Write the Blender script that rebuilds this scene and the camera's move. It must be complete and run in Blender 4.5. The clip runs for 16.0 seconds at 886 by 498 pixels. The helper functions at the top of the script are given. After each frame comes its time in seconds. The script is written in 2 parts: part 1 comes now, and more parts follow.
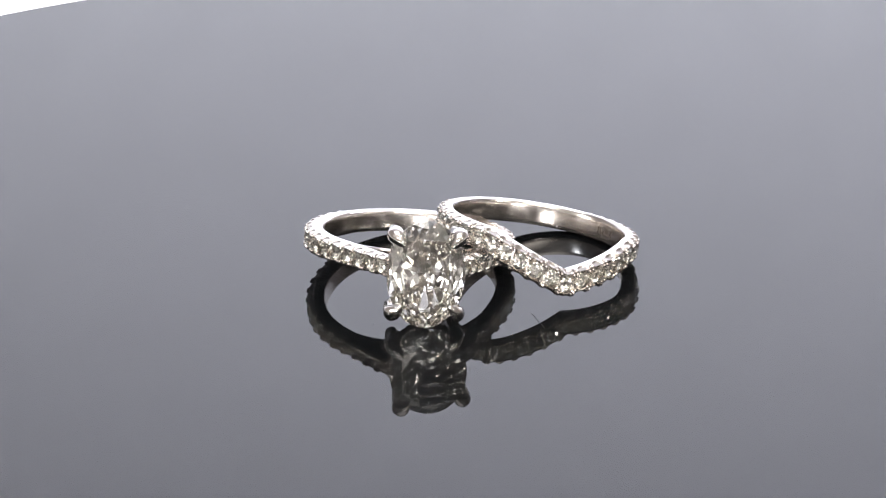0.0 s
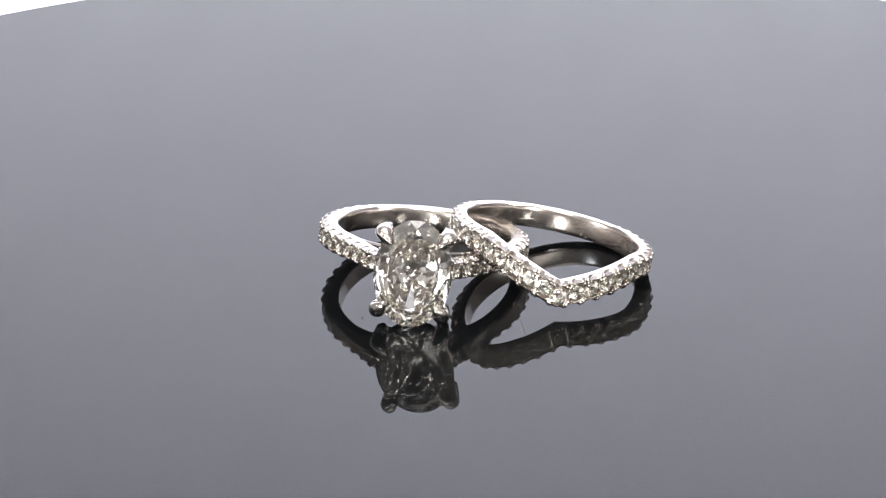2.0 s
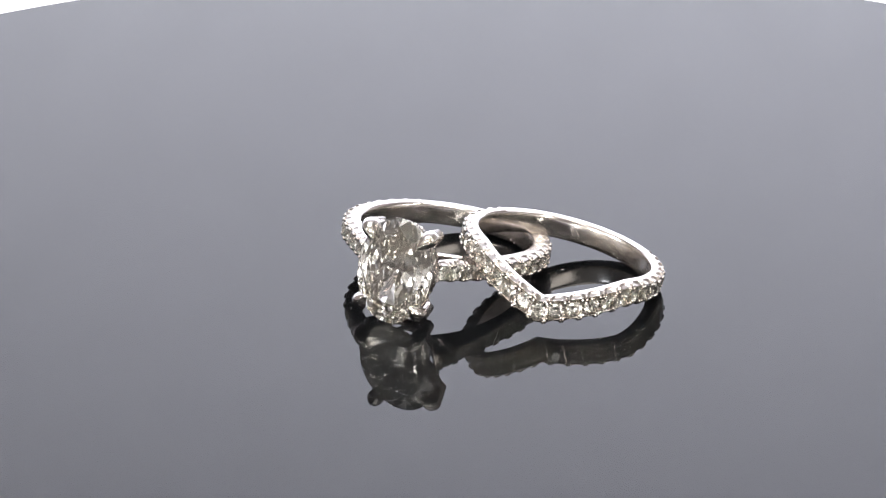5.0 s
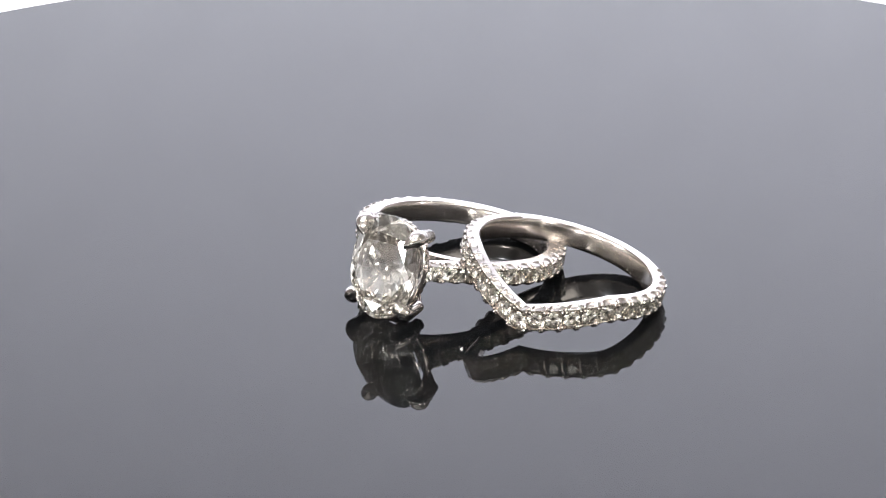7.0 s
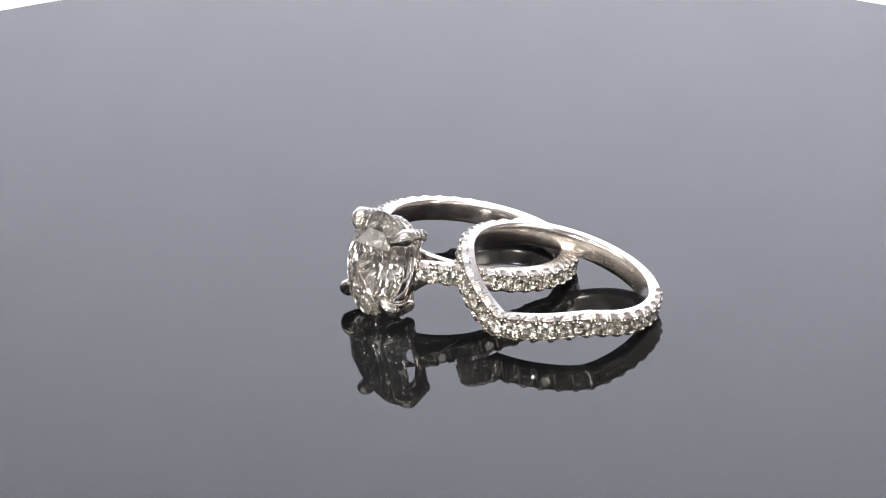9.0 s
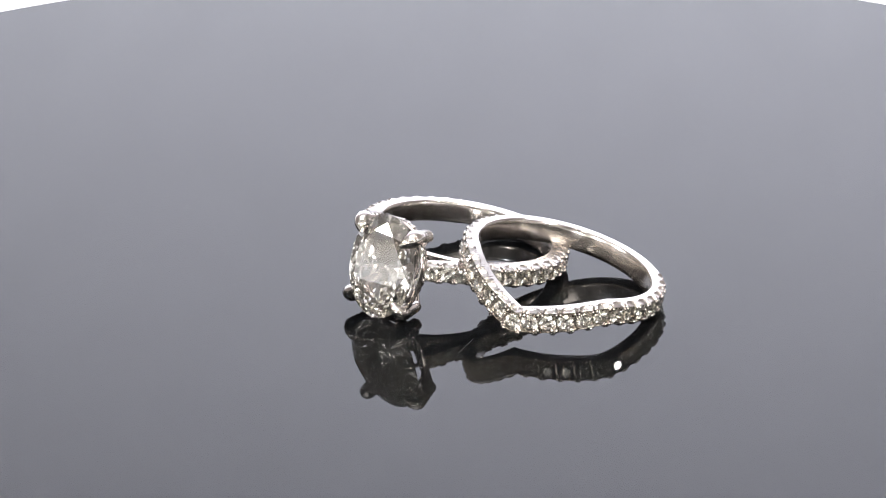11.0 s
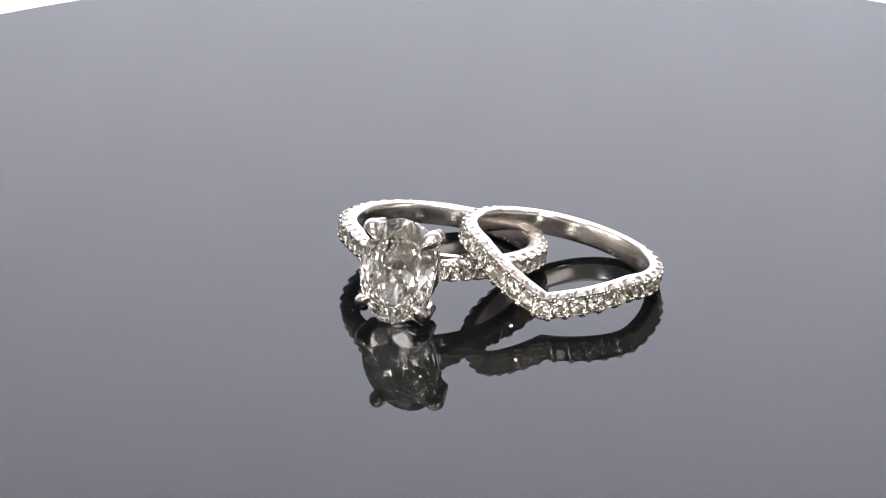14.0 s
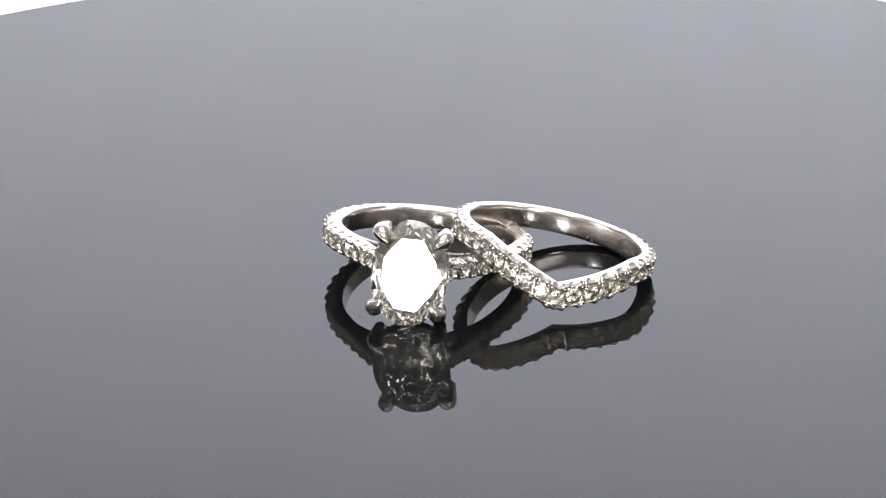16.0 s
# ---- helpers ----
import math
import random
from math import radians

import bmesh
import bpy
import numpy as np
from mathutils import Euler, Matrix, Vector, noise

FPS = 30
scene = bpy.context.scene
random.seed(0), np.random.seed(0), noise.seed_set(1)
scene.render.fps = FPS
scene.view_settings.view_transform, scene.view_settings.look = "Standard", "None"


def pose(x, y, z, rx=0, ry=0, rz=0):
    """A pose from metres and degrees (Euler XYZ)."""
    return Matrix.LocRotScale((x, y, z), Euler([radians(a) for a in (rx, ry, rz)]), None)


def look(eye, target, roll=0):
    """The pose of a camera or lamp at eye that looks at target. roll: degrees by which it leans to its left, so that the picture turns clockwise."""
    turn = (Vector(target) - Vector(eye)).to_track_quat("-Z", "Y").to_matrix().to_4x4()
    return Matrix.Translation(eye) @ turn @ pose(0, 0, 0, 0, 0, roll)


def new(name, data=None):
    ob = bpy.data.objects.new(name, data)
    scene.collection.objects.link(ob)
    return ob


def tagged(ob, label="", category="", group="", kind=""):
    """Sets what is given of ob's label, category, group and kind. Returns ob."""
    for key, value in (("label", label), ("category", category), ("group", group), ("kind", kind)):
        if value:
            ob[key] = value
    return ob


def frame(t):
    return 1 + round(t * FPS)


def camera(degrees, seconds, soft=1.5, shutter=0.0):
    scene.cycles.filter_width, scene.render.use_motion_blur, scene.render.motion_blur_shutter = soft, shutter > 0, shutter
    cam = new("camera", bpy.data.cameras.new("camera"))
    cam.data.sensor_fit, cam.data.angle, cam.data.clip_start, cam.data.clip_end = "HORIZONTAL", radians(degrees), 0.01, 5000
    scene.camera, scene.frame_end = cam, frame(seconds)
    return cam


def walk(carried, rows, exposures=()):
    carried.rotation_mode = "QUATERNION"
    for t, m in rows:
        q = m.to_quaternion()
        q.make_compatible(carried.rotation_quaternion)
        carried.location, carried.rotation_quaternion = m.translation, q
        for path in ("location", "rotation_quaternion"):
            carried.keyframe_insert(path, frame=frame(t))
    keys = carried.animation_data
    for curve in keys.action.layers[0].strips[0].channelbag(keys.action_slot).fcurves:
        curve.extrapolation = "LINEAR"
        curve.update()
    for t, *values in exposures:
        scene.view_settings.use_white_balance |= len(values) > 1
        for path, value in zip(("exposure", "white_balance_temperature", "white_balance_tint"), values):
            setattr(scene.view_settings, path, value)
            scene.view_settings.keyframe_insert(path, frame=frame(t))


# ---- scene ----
MM = 0.001

# ---- camera ----
cam = camera(16.976, 16.0, soft=1.05)
VIEW = look((0, -0.253043, 0.115615), (0.001039, 0, 0.004837), -0.998)
walk(cam, [(0, VIEW), (16.0, VIEW)])

# ---- world and lights ----
world = bpy.data.worlds.new("world")
world.use_nodes = True
world.node_tree.nodes["Background"].inputs["Color"].default_value = (0.5, 0.5, 0.52, 1)
world.node_tree.nodes["Background"].inputs["Strength"].default_value = 0.05
scene.world = world
scene.view_settings.exposure = 0.0
# light bounces many times inside the cut stones
scene.cycles.max_bounces = 24
scene.cycles.transmission_bounces = 24
scene.cycles.glossy_bounces = 24


def lamp(name, eye, target, size, radiance, colour, size_y=None):
    """An area lamp whose face glows with the given radiance."""
    data = bpy.data.lights.new(name, "AREA")
    if size_y:
        data.shape, data.size, data.size_y = "RECTANGLE", size, size_y
        area = size * size_y
    else:
        data.shape, data.size = "DISK", size
        area = math.pi * size * size / 4
    data.energy = radiance * math.pi * area
    data.color = colour
    ob = new(name, data)
    ob.matrix_world = look(eye, target)
    return ob


# unseen strip added to wash the backdrop that the plate mirrors
lamp("backdrop_fill", (0.16, 0.30, 0.50), (0.16, 1.0, 0.56), 1.2, 66.5, (0.905, 0.93, 1.09), 0.10)
# spot near the lens, whose flash shows on the oval stone's table
lamp("front_spot", (-0.1243, -0.4702, 0.0269), (-0.002, -0.0065, 0.005), 0.044, 100, (1.0, 0.97, 0.92))
# unseen softbox-like fill overhead, added to brighten the stones' crowns
lamp("top_fill", (0.0, -0.18, 1.0), (0, 0, 0), 0.8, 3.0, (1.0, 0.98, 0.95), 0.6)
# four unseen panels added as broad fill for the stones and inner walls
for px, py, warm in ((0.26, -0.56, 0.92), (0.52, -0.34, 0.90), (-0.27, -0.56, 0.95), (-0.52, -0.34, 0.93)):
    lamp("fill_panel", (px, py, 0.44), (0, 0, 0.0), 0.30, 0.50, (1.0, 0.975, warm), 0.46)
# fill above the camera, added so that the cut stones return more light
lamp("front_fill", (0.02, -0.39, 0.31), (0, 0, 0), 0.30, 7.5, (1.0, 0.965, 0.91), 0.11)
# small unseen lamps, added low down to strike glints from stones and beads
for px, py, pz in ((0.24, -0.42, 0.10), (-0.30, -0.38, 0.13), (0.42, -0.22, 0.16), (-0.44, -0.16, 0.18)):
    lamp("low_sparkle", (px, py, pz), (0, 0, 0.004), 0.030, 310, (1.0, 0.965, 0.91))
# unseen pair added for sparkle; warm and blue tints stand in for dispersion
lamp("right_sparkle", (0.40, -0.16, 0.50), (0, 0, 0), 0.030, 310, (1.0, 0.90, 0.74))
lamp("left_sparkle", (-0.36, -0.08, 0.52), (0, 0, 0), 0.030, 310, (0.82, 0.90, 1.0))


# ---- materials ----
def material(name, colour, rough, metal=0.0, ior=1.5, grain=0.0, scale=400.0, bump=0.0, rough_var=0.0):
    m = bpy.data.materials.new(name)
    m.use_nodes = True
    nt = m.node_tree
    b = nt.nodes["Principled BSDF"]
    b.inputs["Base Color"].default_value = (*colour, 1)
    b.inputs["Roughness"].default_value = rough
    b.inputs["Metallic"].default_value = metal
    b.inputs["IOR"].default_value = ior
    co = nt.nodes.new("ShaderNodeTexCoord")
    fine = nt.nodes.new("ShaderNodeTexNoise")
    fine.inputs["Scale"].default_value = scale
    fine.inputs["Detail"].default_value = 4
    nt.links.new(co.outputs["Object"], fine.inputs["Vector"])
    broad = nt.nodes.new("ShaderNodeTexNoise")
    broad.inputs["Scale"].default_value = scale / 9
    nt.links.new(co.outputs["Object"], broad.inputs["Vector"])
    both = nt.nodes.new("ShaderNodeMath")
    both.operation = "MULTIPLY"
    nt.links.new(fine.outputs["Fac"], both.inputs[0])
    nt.links.new(broad.outputs["Fac"], both.inputs[1])
    if grain:
        ramp = nt.nodes.new("ShaderNodeMapRange")
        ramp.inputs["From Min"].default_value, ramp.inputs["From Max"].default_value = 0.1, 0.45
        ramp.inputs["To Min"].default_value, ramp.inputs["To Max"].default_value = 1 - grain, 1 + grain
        nt.links.new(both.outputs[0], ramp.inputs["Value"])
        mul = nt.nodes.new("ShaderNodeVectorMath")
        mul.operation = "SCALE"
        mul.inputs[0].default_value = colour
        nt.links.new(ramp.outputs[0], mul.inputs["Scale"])
        nt.links.new(mul.outputs[0], b.inputs["Base Color"])
    if rough_var:
        rr = nt.nodes.new("ShaderNodeMapRange")
        rr.inputs["From Min"].default_value, rr.inputs["From Max"].default_value = 0.1, 0.45
        rr.inputs["To Min"].default_value, rr.inputs["To Max"].default_value = max(rough - rough_var, 0), rough + rough_var
        nt.links.new(both.outputs[0], rr.inputs["Value"])
        nt.links.new(rr.outputs[0], b.inputs["Roughness"])
    if bump:
        bm_ = nt.nodes.new("ShaderNodeBump")
        bm_.inputs["Strength"].default_value = bump
        bm_.inputs["Distance"].default_value = 0.00002
        nt.links.new(fine.outputs["Fac"], bm_.inputs["Height"])
        nt.links.new(bm_.outputs[0], b.inputs["Normal"])
    return m


def gem_material(name, colour):
    """Clear diamond."""
    m = bpy.data.materials.new(name)
    m.use_nodes = True
    nt = m.node_tree
    nt.nodes.remove(nt.nodes["Principled BSDF"])
    g = nt.nodes.new("ShaderNodeBsdfGlass")
    g.inputs["IOR"].default_value = 2.42
    g.inputs["Roughness"].default_value = 0.0
    g.inputs["Color"].default_value = (*colour, 1)
    nt.links.new(g.outputs[0], nt.nodes["Material Output"].inputs["Surface"])
    return m


GOLD = material("white_gold", (0.66, 0.615, 0.58), 0.22, 1.0, grain=0.05, scale=900, bump=0.12, rough_var=0.06)
GOLD_POLISHED = material("white_gold_polished", (0.70, 0.66, 0.63), 0.05, 1.0, grain=0.03, scale=700, bump=0.03, rough_var=0.02)
ENGRAVED = material("engraved_mark", (0.20, 0.16, 0.13), 0.4, 1.0, grain=0.2, scale=3000)
GEM = gem_material("oval_diamond", (0.999, 0.995, 0.984))
MELEE = gem_material("small_diamond", (0.997, 0.991, 0.972))
ACRYLIC = material("black_acrylic", (0.004, 0.0045, 0.005), 0.0, 0.0, 1.27, grain=0.2, scale=300)
WHITE = material("white_laminate", (0.80, 0.80, 0.80), 0.5, grain=0.03, scale=60, bump=0.1)
PAPER = material("white_backdrop_paper", (0.80, 0.80, 0.80), 0.8, grain=0.03, scale=30)
DULL = material("unseen_wall_grey", (0.24, 0.215, 0.195), 0.8, grain=0.08, scale=12)
GREY = material("unseen_ceiling_grey", (0.50, 0.49, 0.48), 0.8, grain=0.05, scale=20)
FIBRE = material("dark_fibre", (0.05, 0.05, 0.055), 0.6, grain=0.2, scale=2000)


# ---- mesh helpers (numbers in millimetres) ----
def mesh_of(name, verts, faces, mat, smooth=None):
    me = bpy.data.meshes.new(name)
    me.from_pydata([(x * MM, y * MM, z * MM) for x, y, z in verts], [], faces)
    bm = bmesh.new()
    bm.from_mesh(me)
    bmesh.ops.recalc_face_normals(bm, faces=bm.faces)
    if smooth:
        for f in bm.faces:
            f.smooth = True
        for e in bm.edges:
            if len(e.link_faces) == 2 and e.calc_face_angle(0) > radians(smooth):
                e.smooth = False
    bm.to_mesh(me)
    bm.free()
    me.materials.append(mat)
    return me


def part(name, me, parent, m=None, label=""):
    ob = new(name, me)
    ob.parent = parent
    if m is not None:
        ob.matrix_basis = m
    if label:
        tagged(ob, label)
    return ob


def frame_at(origin, x, y, z):
    """A pose with the given axes; origin in millimetres."""
    m = Matrix((x, y, z)).transposed().to_4x4()
    m.translation = Vector(origin) * MM
    return m


def box_mesh(name, sx, sy, sz, mat, bevel=0.0):
    """A box standing on its origin, in millimetres."""
    bm = bmesh.new()
    bmesh.ops.create_cube(bm, size=1)
    for v in bm.verts:
        v.co = Vector((v.co.x * sx, v.co.y * sy, (v.co.z + 0.5) * sz)) * MM
    if bevel:
        bmesh.ops.bevel(bm, geom=bm.edges[:], offset=bevel * MM, segments=2, affect="EDGES")
    me = bpy.data.meshes.new(name)
    bm.to_mesh(me)
    bm.free()
    me.materials.append(mat)
    return me


def brilliant(name, a, b, mat, crown=0.30, pavilion=0.86, table=0.57, keel=0.0, lower=0.26, rim=0.0, twist=0.0):
    """A brilliant cut: +x is the table's normal, y the half width b, z the half length a; girdle in x = 0.
    keel: half length of the line in which the pavilion ends; lower: how far from it the lower halves end;
    rim: where a row of small facets under the girdle ends, if there is one; twist: a turn of the facets about the axis."""
    v, f = [], []
    w = min(a, b)

    def ring(n, r, x, shift):
        start = len(v)
        for k in range(n):
            t = 2 * math.pi * (k + shift) / n + twist
            v.append((x * w, b * r * math.cos(t), a * r * math.sin(t)))
        return [start + k for k in range(n)]

    g = 0.02
    tab = ring(8, table, crown + g, 0)
    mid_r = 0.80 if table < 0.7 else 0.86
    mid = ring(8, mid_r, g + crown * (1 - mid_r * math.cos(math.pi / 8)) / (1 - table), 0.5)
    n_g = 32 if rim else 16
    step = n_g // 16
    up = ring(n_g, 1, g, 0)
    lo = ring(n_g, 1, -g, 0)

    def arc(loop, first):
        """The girdle's corners along one sixteenth of it."""
        return [loop[(first * step + q) % n_g] for q in range(step + 1)]

    pm = []
    for k in range(8):
        t = 2 * math.pi * (k + 0.5) / 8 + twist
        end = keel if k < 4 else -keel
        pm.append(len(v))
        v.append((-(g + pavilion * (1 - lower * math.cos(math.pi / 8))) * w, b * lower * math.cos(t), end + (a * math.sin(t) - end) * lower))
    row = ring(16, rim, -g - pavilion * (1 - rim) * 1.22, 0.5) if rim else []
    v.append((-(g + pavilion) * w, 0, keel))
    ends = [len(v) - 1]
    if keel:
        v.append((-(g + pavilion) * w, 0, -keel))
    ends.append(len(v) - 1)
    f.append(tab)
    for k in range(8):
        n = (k + 1) % 8
        p = (k - 1) % 8
        f.append((tab[k], tab[n], mid[k]))
        f.append((tab[k], mid[k], up[2 * k * step], mid[p]))
        f.append((mid[k], *reversed(arc(up, 2 * k))))
        f.append((mid[k], *reversed(arc(up, 2 * k + 1))))
        if rim:
            # row[i] lies between lo[i] and lo[i + 1]
            head = (row[2 * k - 1], row[2 * k])
            f.append((row[2 * k], row[2 * k + 1], pm[k]))
        else:
            head = (lo[2 * k],)
            f.append((lo[2 * k], lo[2 * k + 1], pm[k]))
            f.append((lo[2 * k + 1], lo[(2 * k + 2) % 16], pm[k]))
        if keel and k in (0, 4):
            tail = (ends[0], ends[1]) if k == 0 else (ends[1], ends[0])
        else:
            tail = (ends[0] if k < 4 else ends[1],)
        f.append((*head, pm[k], *tail, pm[p]))
    if rim:
        for k in range(16):
            n = (k + 1) % 16
            f.append((*arc(lo, k), row[k]))
            f.append((lo[n * step], row[n], row[k]))
    for k in range(n_g):
        n = (k + 1) % n_g
        f.append((up[k], up[n], lo[n], lo[k]))
    return mesh_of(name, v, f, mat)


def ball_mesh(name, r, mat, stretch=1.0):
    bm = bmesh.new()
    bmesh.ops.create_icosphere(bm, subdivisions=2, radius=r * MM)
    for v in bm.verts:
        v.co.x *= stretch
    for q in bm.faces:
        q.smooth = True
    me = bpy.data.meshes.new(name)
    bm.to_mesh(me)
    bm.free()
    me.materials.append(mat)
    return me


def sweep(name, frames, profile_at, mat, closed, smooth=35):
    """Sweep a closed profile; frames are (point, outward, axial); profile_at(i) gives (outward, axial) pairs."""
    verts, faces = [], []
    n = len(frames)
    for i, (p, o, a) in enumerate(frames):
        prof = profile_at(i)
        for u, w in prof:
            verts.append(tuple(p + o * u + a * w))
    k = len(profile_at(0))
    for i in range(n if closed else n - 1):
        j = (i + 1) % n
        for q in range(k):
            r = (q + 1) % k
            faces.append((i * k + q, i * k + r, j * k + r, j * k + q))
    if not closed:
        faces.append(tuple(range(k - 1, -1, -1)))
        faces.append(tuple((n - 1) * k + q for q in range(k)))
    return mesh_of(name, verts, faces, mat, smooth)


def tube(name, points, radii, mat, sides=14, flat=1.0):
    """A tapered rod with rounded ends through the given points."""
    verts, faces = [], []
    pts = [Vector(p) for p in points]
    up = Vector((0.13, 0.21, 0.97))
    for i, p in enumerate(pts):
        d = (pts[min(i + 1, len(pts) - 1)] - pts[max(i - 1, 0)]).normalized()
        s = d.cross(up).normalized()
        t = s.cross(d)
        for k in range(sides):
            c = 2 * math.pi * k / sides
            verts.append(tuple(p + (s * math.cos(c) + t * math.sin(c) * flat) * radii[i]))
    for i in range(len(pts) - 1):
        for k in range(sides):
            n = (k + 1) % sides
            faces.append((i * sides + k, i * sides + n, (i + 1) * sides + n, (i + 1) * sides + k))
    faces.append(tuple(range(sides)))
    faces.append(tuple((len(pts) - 1) * sides + k for k in range(sides)))
    return mesh_of(name, verts, faces, mat, 50)


# ---- the setting ----
def slab(name, x0, x1, y0, y1, z0, z1, mat, label, category):
    me = box_mesh(name, (x1 - x0) * 1000, (y1 - y0) * 1000, (z1 - z0) * 1000, mat)
    ob = new(name, me)
    ob.location = ((x0 + x1) / 2, (y0 + y1) / 2, z0)
    return tagged(ob, label, category, kind="structure")


slab("tabletop", -1.0, 1.0, -1.2, 1.0, -0.036, -0.006, WHITE, "plain white laminate tabletop under the black plate", "tabletop")
slab("wall_north", -1.0, 1.0, 1.0, 1.05, -0.006, 1.3, PAPER, "white paper backdrop wall behind the table", "wall")
# these walls and the ceiling are unseen, added to set what the rings reflect
slab("unseen_wall_south", -1.0, 1.0, -1.25, -1.2, -0.006, 1.3, DULL, "unseen warm grey wall behind the camera, added to shape reflections", "wall")
slab("unseen_wall_west", -1.05, -1.0, -1.25, 1.05, -0.006, 1.3, DULL, "unseen warm grey side wall, added to shape reflections", "wall")
slab("unseen_wall_east", 1.0, 1.05, -1.25, 1.05, -0.006, 1.3, DULL, "unseen warm grey side wall, added to shape reflections", "wall")
slab("ceiling", -1.05, 1.05, -1.25, 1.05, 1.3, 1.35, GREY, "unseen light grey ceiling over the table, added to shape reflections", "ceiling")


# ---- the turning plate ----
def plate():
    me_v, me_f = [], []
    n = 256
    prof = [(100.6, -6.0), (101.6, -5.2), (101.8, -4.0), (101.8, -0.9), (101.6, -0.3), (101.2, 0.0)]
    cx, cy = 1.83, -3.5
    for k in range(n):
        t = 2 * math.pi * k / n
        for r, z in prof:
            me_v.append((cx + r * math.cos(t), cy + r * math.sin(t), z))
    m = len(prof)
    for k in range(n):
        j = (k + 1) % n
        for q in range(m - 1):
            me_f.append((k * m + q, j * m + q, j * m + q + 1, k * m + q + 1))
    me_f.append(tuple(k * m + m - 1 for k in range(n)))
    me_f.append(tuple(k * m for k in range(n)))
    ob = new("turntable_plate", mesh_of("turntable_plate", me_v, me_f, ACRYLIC, 12))
    return tagged(ob, "round glossy black acrylic turntable plate mirroring the rings", "turntable plate")


turntable = plate()


def speck(x, y, r):
    me = ball_mesh("dust_speck", r, FIBRE, 1.6)
    ob = part("dust_speck", me, turntable, pose(x * MM, y * MM, r * 0.6 * MM, 0, 0, x * 40))
    return ob


for sx, sy, sr in ((-5.49, -5.74, 0.06), (-6.18, -4.73, 0.035), (18.9, -23.1, 0.03), (3.2, -15.5, 0.03)):
    speck(sx, sy, sr)


def fibre():
    pts = [(9.05, -4.2, 0.012), (9.4, -5.0, 0.03), (9.6, -5.8, 0.04), (9.9, -6.6, 0.03), (10.15, -7.5, 0.012)]
    ob = new("fibre", tube("fibre", pts, [0.010, 0.013, 0.013, 0.013, 0.010], FIBRE, 6))
    return tagged(ob, "thin dark lint fibre lying on the black plate", "fibre")


lint = fibre()

# ---- the pave band ----
PITCH = 1.5


def pave_profile(u, jewelled, grow=0.0, tall=1.0, sag=0.0):
    """Profile of the band; u is 0 over a stone and 1 between two stones; grow thickens it outward,
    sag draws the lower edge of its outer face down."""
    inner = [(-0.90, 0.58), (-0.87, 0.84), (-0.81, 0.97)]
    if not jewelled:
        right = inner + [(-0.70, 1.01), (-0.20, 1.02), (0.10 + grow, 1.01), (0.28 + grow, 0.96), (0.42 + grow, 0.86), (0.50 + grow, 0.70), (0.54 + grow, 0.52), (0.55 + grow, 0.36)]
        mid = 0.56 + grow
    else:
        # a scoop is cut into the shoulder beside each stone; two prongs with a slit between them part the scoops
        j = 1 - math.sqrt(max(0.0, 1 - (u / 0.78) ** 2))
        slit = max(0.0, (u - 0.88) / 0.12)

        def blend(low, high):
            return tuple(p + (q - p) * j - d * slit for p, q, d in zip(low, high, (0.09, 0.03)))

        rise = max(0.0, min(1.0, (u - 0.50) / 0.35))
        mid = -0.14 + 0.46 * rise + grow
        right = inner + [(-0.70, 1.06), (-0.30, 1.07), blend((-0.18 + grow, 1.06), (0.14 + grow, 1.06)), blend((-0.12 + grow, 0.97), (0.32 + grow, 1.02)),
                         blend((0.02 + grow, 0.86), (0.44 + grow, 0.93)), blend((0.28 + grow, 0.80), (0.50 + grow, 0.83)), blend((0.37 + grow, 0.75), (0.47 + grow, 0.72)), (mid, 0.60)]
    right = [(a, b * tall) for a, b in right]
    left = [(a, -b * (1 + sag * max(0.0, min(1.0, (a + 0.4) / 0.7)))) for a, b in reversed(right)]
    return [(-0.91, 0.30)] + right + [(mid, 0.0)] + left + [(-0.91, -0.30), (-0.915, 0.0)]


STONE = brilliant("diamond", 0.745, 0.745, MELEE, 0.26, 0.84, 0.57)
BEAD = ball_mesh("bead", 0.165, GOLD_POLISHED, 1.0)


def scallop(s):
    """0 in the middle of a stone, 1 midway between two, for a length s from a stone's middle."""
    c = abs((s / PITCH + 0.5) % 1.0 - 0.5) * 2
    return c


def jewel(parent, path, s, grow=0.0, sag=0.0):
    """One stone of the band at the length s."""
    p, o, a = path(s)
    t = o.cross(a)
    m = frame_at(p + o * (0.44 + grow) - a * (0.45 * sag), o, t.normalized(), a) @ pose(0, 0, 0, (s * 977) % 45, ((s * 313) % 8) - 4, ((s * 571) % 8) - 4)
    return part("diamond", STONE, parent, m)


def beads(parent, path, s, grow=0.0, sag=0.0):
    """Four prong tips between two stones."""
    for d in (-0.17, 0.17):
        p, o, a = path(s + d)
        for w in (-0.68 - 0.8 * sag, 0.68):
            part("bead", BEAD, parent, frame_at(p + o * (0.53 + grow) + a * w, o, o.cross(a).normalized(), a))


# ---- ring 1: oval solitaire with a cathedral pave band; +x to the stone, z the finger's axis ----
R_MID = 9.10
SPLIT = radians(53)
HEAD_Z = -0.19
ARM = 6.8
ARC = R_MID * (math.pi - SPLIT)


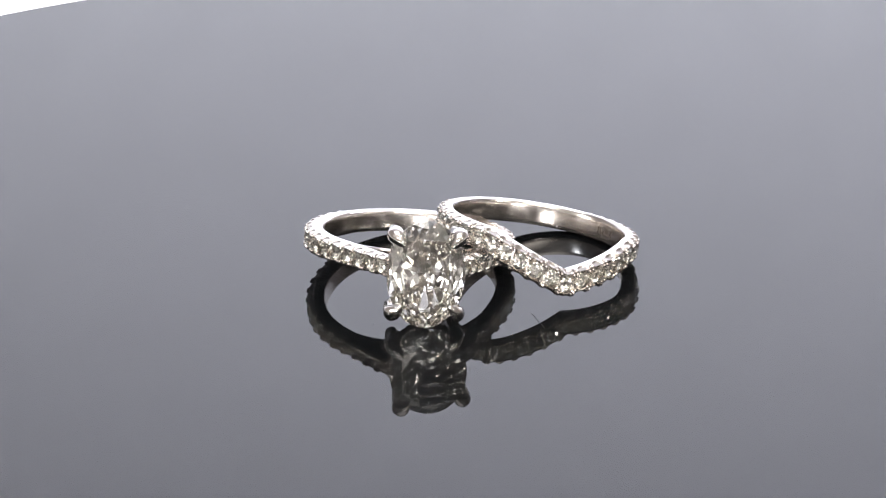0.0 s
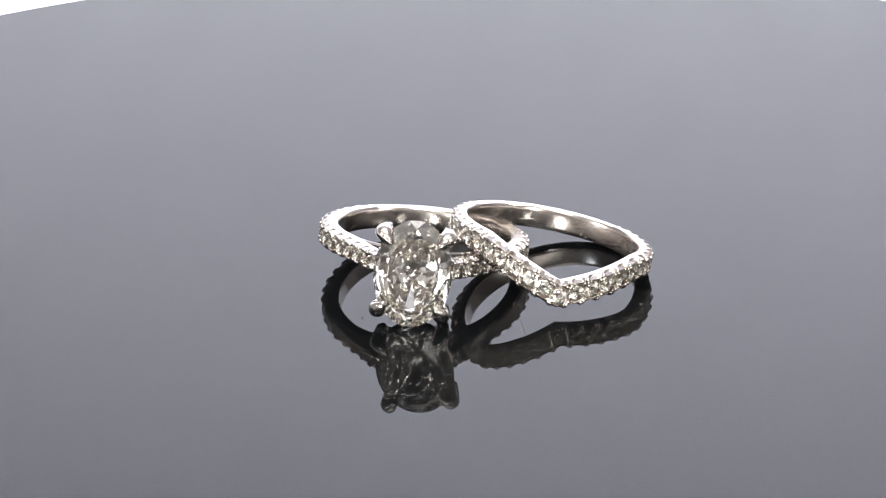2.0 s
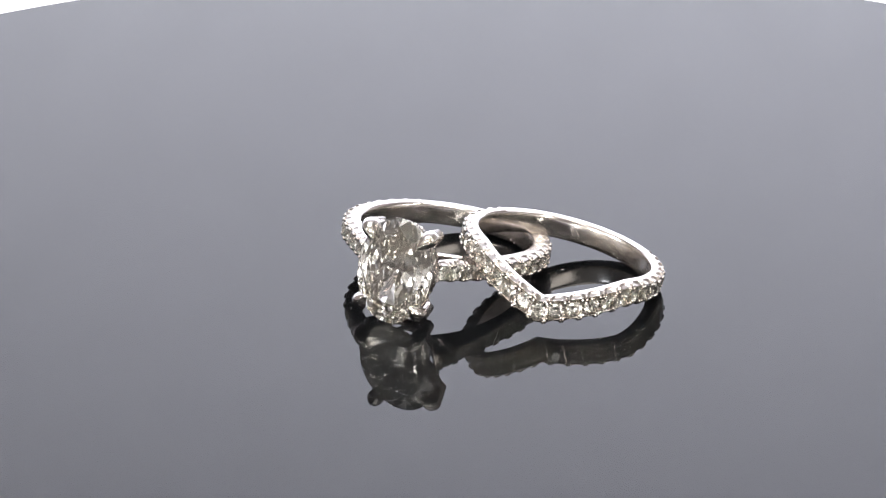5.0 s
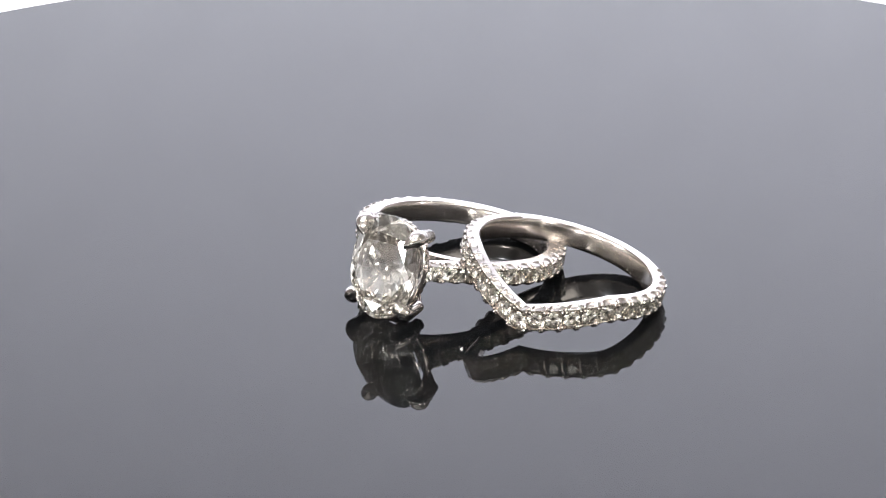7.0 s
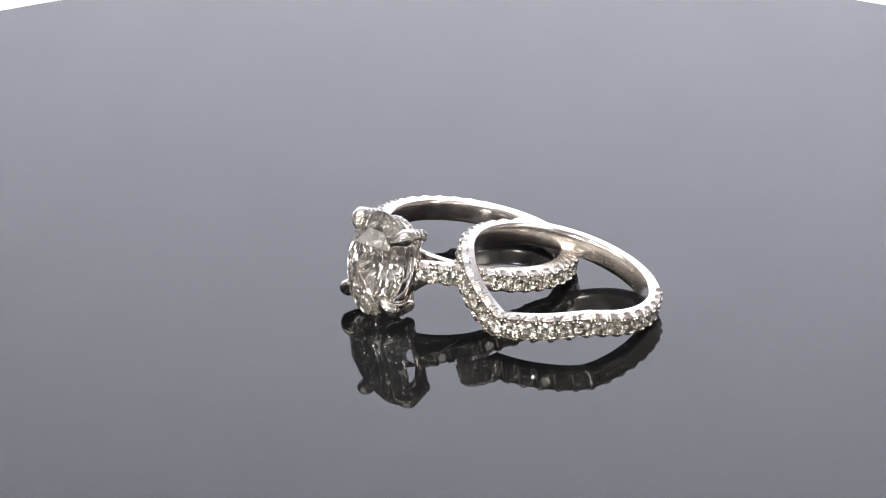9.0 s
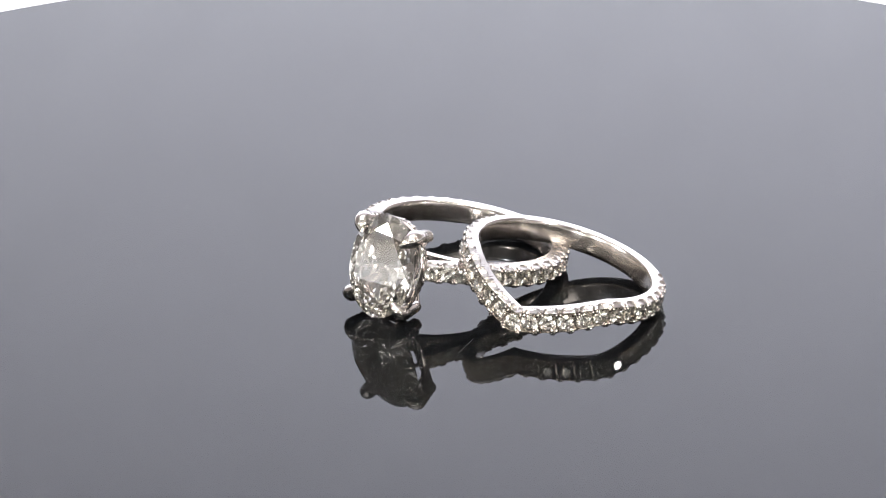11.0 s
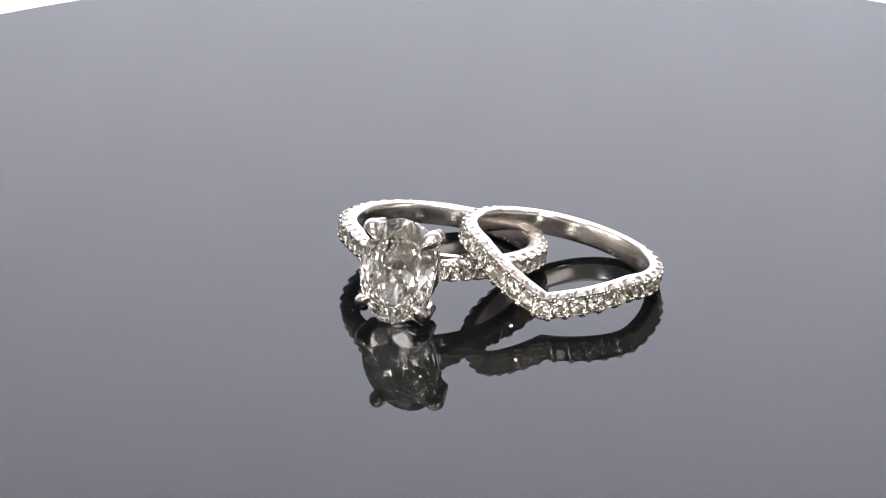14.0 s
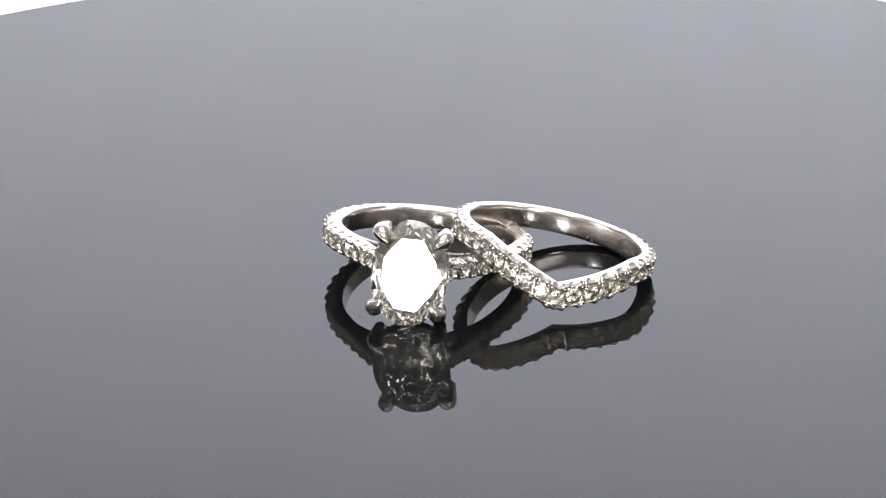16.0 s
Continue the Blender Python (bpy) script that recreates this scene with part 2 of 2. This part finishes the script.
def solitaire_path(s):
    """Signed length from the back of the band (s = 0); both arms end at the head."""
    sign = 1 if s >= 0 else -1
    d = abs(s)
    if d <= ARC:
        t = math.pi - d / R_MID
        p = Vector((R_MID * math.cos(t), R_MID * math.sin(t), 0))
        o = Vector((math.cos(t), math.sin(t), 0))
    else:
        e = d - ARC
        p = Vector((R_MID * math.cos(SPLIT) + e * math.sin(SPLIT), R_MID * math.sin(SPLIT) - e * math.cos(SPLIT), 0))
        o = Vector((math.cos(SPLIT), math.sin(SPLIT), 0))
    p.y *= sign
    o.y *= sign
    return p, o, Vector((0, 0, 1))


def grow(d):
    """How much thicker the band is at the length d from the head than at its thinnest."""
    return 0.14 + 0.26 * min(1.0, d / 20.0)


def solitaire():
    ring = new("solitaire_ring")
    ring.empty_display_size = 0.005
    tagged(ring, "white gold ring with large oval diamond and pave band", "ring", "stacked rings")
    total = ARC + ARM
    jewelled = 14 * PITCH
    steps = 1080

    def s_at(i):
        return -total + 2 * total * i / steps

    def prof(i):
        s = s_at(i)
        d = total - abs(s)
        on = d < jewelled
        arm = max(0.0, min(1.0, (ARM + 2 - d) / (ARM + 2)))
        pr = pave_profile(scallop(d - PITCH / 2), on, grow(d))
        if arm > 0:
            pr = [(max(u, -0.90 + 0.54 * arm), w * (1 - 0.10 * arm)) for u, w in pr]
        return pr

    frames = [solitaire_path(s_at(i)) for i in range(steps + 1)]
    part("band", sweep("band", frames, prof, GOLD, False), ring)
    for sign in (-1, 1):
        for k in range(14):
            jewel(ring, solitaire_path, sign * (total - (k + 0.5) * PITCH), grow((k + 0.5) * PITCH))
            beads(ring, solitaire_path, sign * (total - (k + 1) * PITCH), grow((k + 1) * PITCH))
    # plain finger rail under the head
    rail = []
    for i in range(41):
        t = radians(-54 + 108 * i / 40)
        rail.append((Vector((8.62 * math.cos(t), 8.62 * math.sin(t), 0)), Vector((math.cos(t), math.sin(t), 0)), Vector((0, 0, 1))))
    rp = [(-0.30, 0.80), (-0.18, 0.98), (0.10, 1.0), (0.26, 0.85), (0.30, 0.0), (0.26, -0.85), (0.10, -1.0), (-0.18, -0.98), (-0.30, -0.80), (-0.34, 0.0)]
    part("finger_rail", sweep("finger_rail", rail, lambda i: rp, GOLD_POLISHED, False), ring)
    # the oval stone
    part("oval_diamond", brilliant("oval_diamond", 4.95, 3.62, GEM, 0.21, 0.90, 0.715, 0.0, 0.20, 0.66, math.pi / 8), ring, pose(12.90 * MM, 0, HEAD_Z * MM, 0, -3.5, 0), "large clear oval brilliant-cut diamond")
    # four claws
    claw_pts = [(10.05, 0.955), (10.2, 0.962), (10.6, 0.975), (11.2, 0.99), (11.9, 1.01), (12.5, 1.025), (12.85, 1.035), (13.15, 1.0), (13.45, 0.935), (13.66, 0.86), (13.76, 0.78)]
    claw_r = [0.20, 0.44, 0.56, 0.62, 0.70, 0.78, 0.82, 0.76, 0.61, 0.42, 0.20]
    post_pts = [(8.75, 0.20), (9.2, 0.40), (9.8, 0.68), (10.3, 0.88), (10.7, 0.95)]
    tiny = brilliant("claw_diamond", 0.31, 0.31, MELEE)
    for sy in (-1, 1):
        for sz in (-1, 1):
            pts = [(x, sy * 2.84 * k, sz * 3.50 * k + HEAD_Z) for x, k in claw_pts]
            claw = part("claw", tube("claw", pts, claw_r, GOLD_POLISHED, 16), ring)
            part("post", tube("post", [(x, sy * 2.84 * k, sz * 3.50 * k + HEAD_Z) for x, k in post_pts], [0.42, 0.42, 0.42, 0.44, 0.46], GOLD_POLISHED, 12), ring)
            out = Vector((0, sy * 2.84, sz * 3.50)).normalized()
            for i in range(4):
                x, k = 12.3 - 0.58 * i, 1.018 - 0.014 * i
                rad = 0.73 - 0.055 * i
                for turn in (-52, 0, 52):
                    c, s = math.cos(radians(turn)), math.sin(radians(turn))
                    o = Vector((0.15, out.y * c - out.z * s, out.y * s + out.z * c)).normalized()
                    a = Vector((1, 0, 0)).cross(o).normalized()
                    p = Vector((x, sy * 2.84 * k, sz * 3.50 * k + HEAD_Z)) + o * (rad - 0.04)
                    part("claw_diamond", tiny, claw, frame_at(p, o, o.cross(a) * -1, a))
    # gallery rails: an oval wire with a hidden halo of small stones, and a lower one
    for x, k, r in ((10.75, 0.86, 0.46), (9.5, 0.50, 0.34)):
        fr = []
        for i in range(72):
            t = 2 * math.pi * i / 72
            o = Vector((0, math.cos(t) * 4.4, math.sin(t) * 3.4)).normalized()
            fr.append((Vector((x, 3.55 * k * math.cos(t), 4.55 * k * math.sin(t) + HEAD_Z)), o, Vector((1, 0, 0))))
        circ = [(r * math.cos(2 * math.pi * q / 10) * 0.7, r * math.sin(2 * math.pi * q / 10)) for q in range(10)]
        rail_ob = part("gallery_rail", sweep("gallery_rail", fr, lambda i: circ, GOLD_POLISHED, True, 60), ring)
        if k > 0.6:
            for i in range(34):
                t = 2 * math.pi * (i + 0.5) / 34
                o = Vector((0, math.cos(t) * 4.4, math.sin(t) * 3.4)).normalized()
                a = Vector((1, 0, 0)).cross(o).normalized()
                p = Vector((x, 3.55 * k * math.cos(t), 4.55 * k * math.sin(t) + HEAD_Z)) + o * (r * 0.62)
                part("halo_diamond", tiny, rail_ob, frame_at(p, o, o.cross(a) * -1, a))
    return ring


ring_1 = solitaire()

# ---- ring 2: chevron band; +x to the tip, which dips along -z ----
R2_MID = 9.10
DIP, DIP_HALF = 2.80, radians(51)


def chevron_path(s):
    t = s / R2_MID
    d = abs((t + math.pi) % (2 * math.pi) - math.pi)
    z = -DIP * max(0.0, 1 - d / DIP_HALF)
    bend = max(0.0, 1 - abs(d - DIP_HALF) / radians(14))
    z -= 0.10 * bend * bend
    return Vector((R2_MID * math.cos(t), R2_MID * math.sin(t), z)), Vector((math.cos(t), math.sin(t), 0)), Vector((0, 0, 1))


SAG = 0.19


def v_part(s):
    """1 in the V of the band, 0 round its back."""
    return max(0.0, min(1.0, (DIP_HALF + 0.15 - abs(s) / R2_MID) / 0.5))


def chevron():
    ring = new("chevron_ring")
    ring.empty_display_size = 0.005
    tagged(ring, "white gold chevron band set with small diamonds, leaning on ring", "ring", "stacked rings")
    length = 2 * math.pi * R2_MID
    steps = 960
    reach = 13.5 * PITCH

    def prof(i):
        s = ((i / steps + 0.5) % 1.0 - 0.5) * length
        v = v_part(s)
        return pave_profile(scallop(s), abs(s) < reach, 0.0, 1.08 + 0.09 * v, SAG * v)

    frames = [chevron_path(i / steps * length) for i in range(steps)]
    part("band", sweep("band", frames, prof, GOLD, True), ring)
    for k in range(-13, 14):
        jewel(ring, chevron_path, k * PITCH, 0.0, SAG * v_part(k * PITCH))
    for k in range(-14, 14):
        beads(ring, chevron_path, (k + 0.5) * PITCH, 0.0, SAG * v_part((k + 0.5) * PITCH))
    # worn stamped marks inside the band, as plain strokes
    stroke = box_mesh("stamp_stroke", 0.02, 0.10, 0.62, ENGRAVED)
    for k, (deg, lean) in enumerate(((99, 0), (101.2, 20), (103.4, -15), (105.6, 0), (109, 25), (111, -10), (113.5, 0))):
        t = radians(deg)
        o = Vector((math.cos(t), math.sin(t), 0))
        p = o * (R2_MID - 0.915) + Vector((0, 0, -0.31))
        part("stamp_stroke", stroke, ring, frame_at(p, o, Vector((-o.y, o.x, 0)), Vector((0, 0, 1))) @ pose(0, 0, 0, lean))
    return ring


ring_2 = chevron()

REST_1 = pose(-2.103 * MM, 6.60 * MM, 2.92 * MM) @ pose(0, 0, 0, 0, 0, -83.0) @ pose(0, 0, 0, 0, -10.0) @ pose(0, 0, 0, -5.468)
REST_2 = pose(10.109 * MM, 6.924 * MM, 3.52 * MM) @ pose(0, 0, 0, 0, 0, -72.879) @ pose(0, 0, 0, 0, -8.335) @ pose(0, 0, 0, -13.159)


def motions():
    """The plate turns at a steady pace, stops, and turns back; all that lies on it goes with it."""
    times = [0.5 * k for k in range(19)] + [9.2, 9.3] + [0.5 * k for k in range(19, 33)]
    for ob, rest in ((turntable, Matrix()), (lint, Matrix()), (ring_1, REST_1), (ring_2, REST_2)):
        walk(ob, [(t, pose(0, 0, 0, 0, 0, -5.83 * (t if t < 9.25 else 18.5 - t)) @ rest) for t in times])


motions()
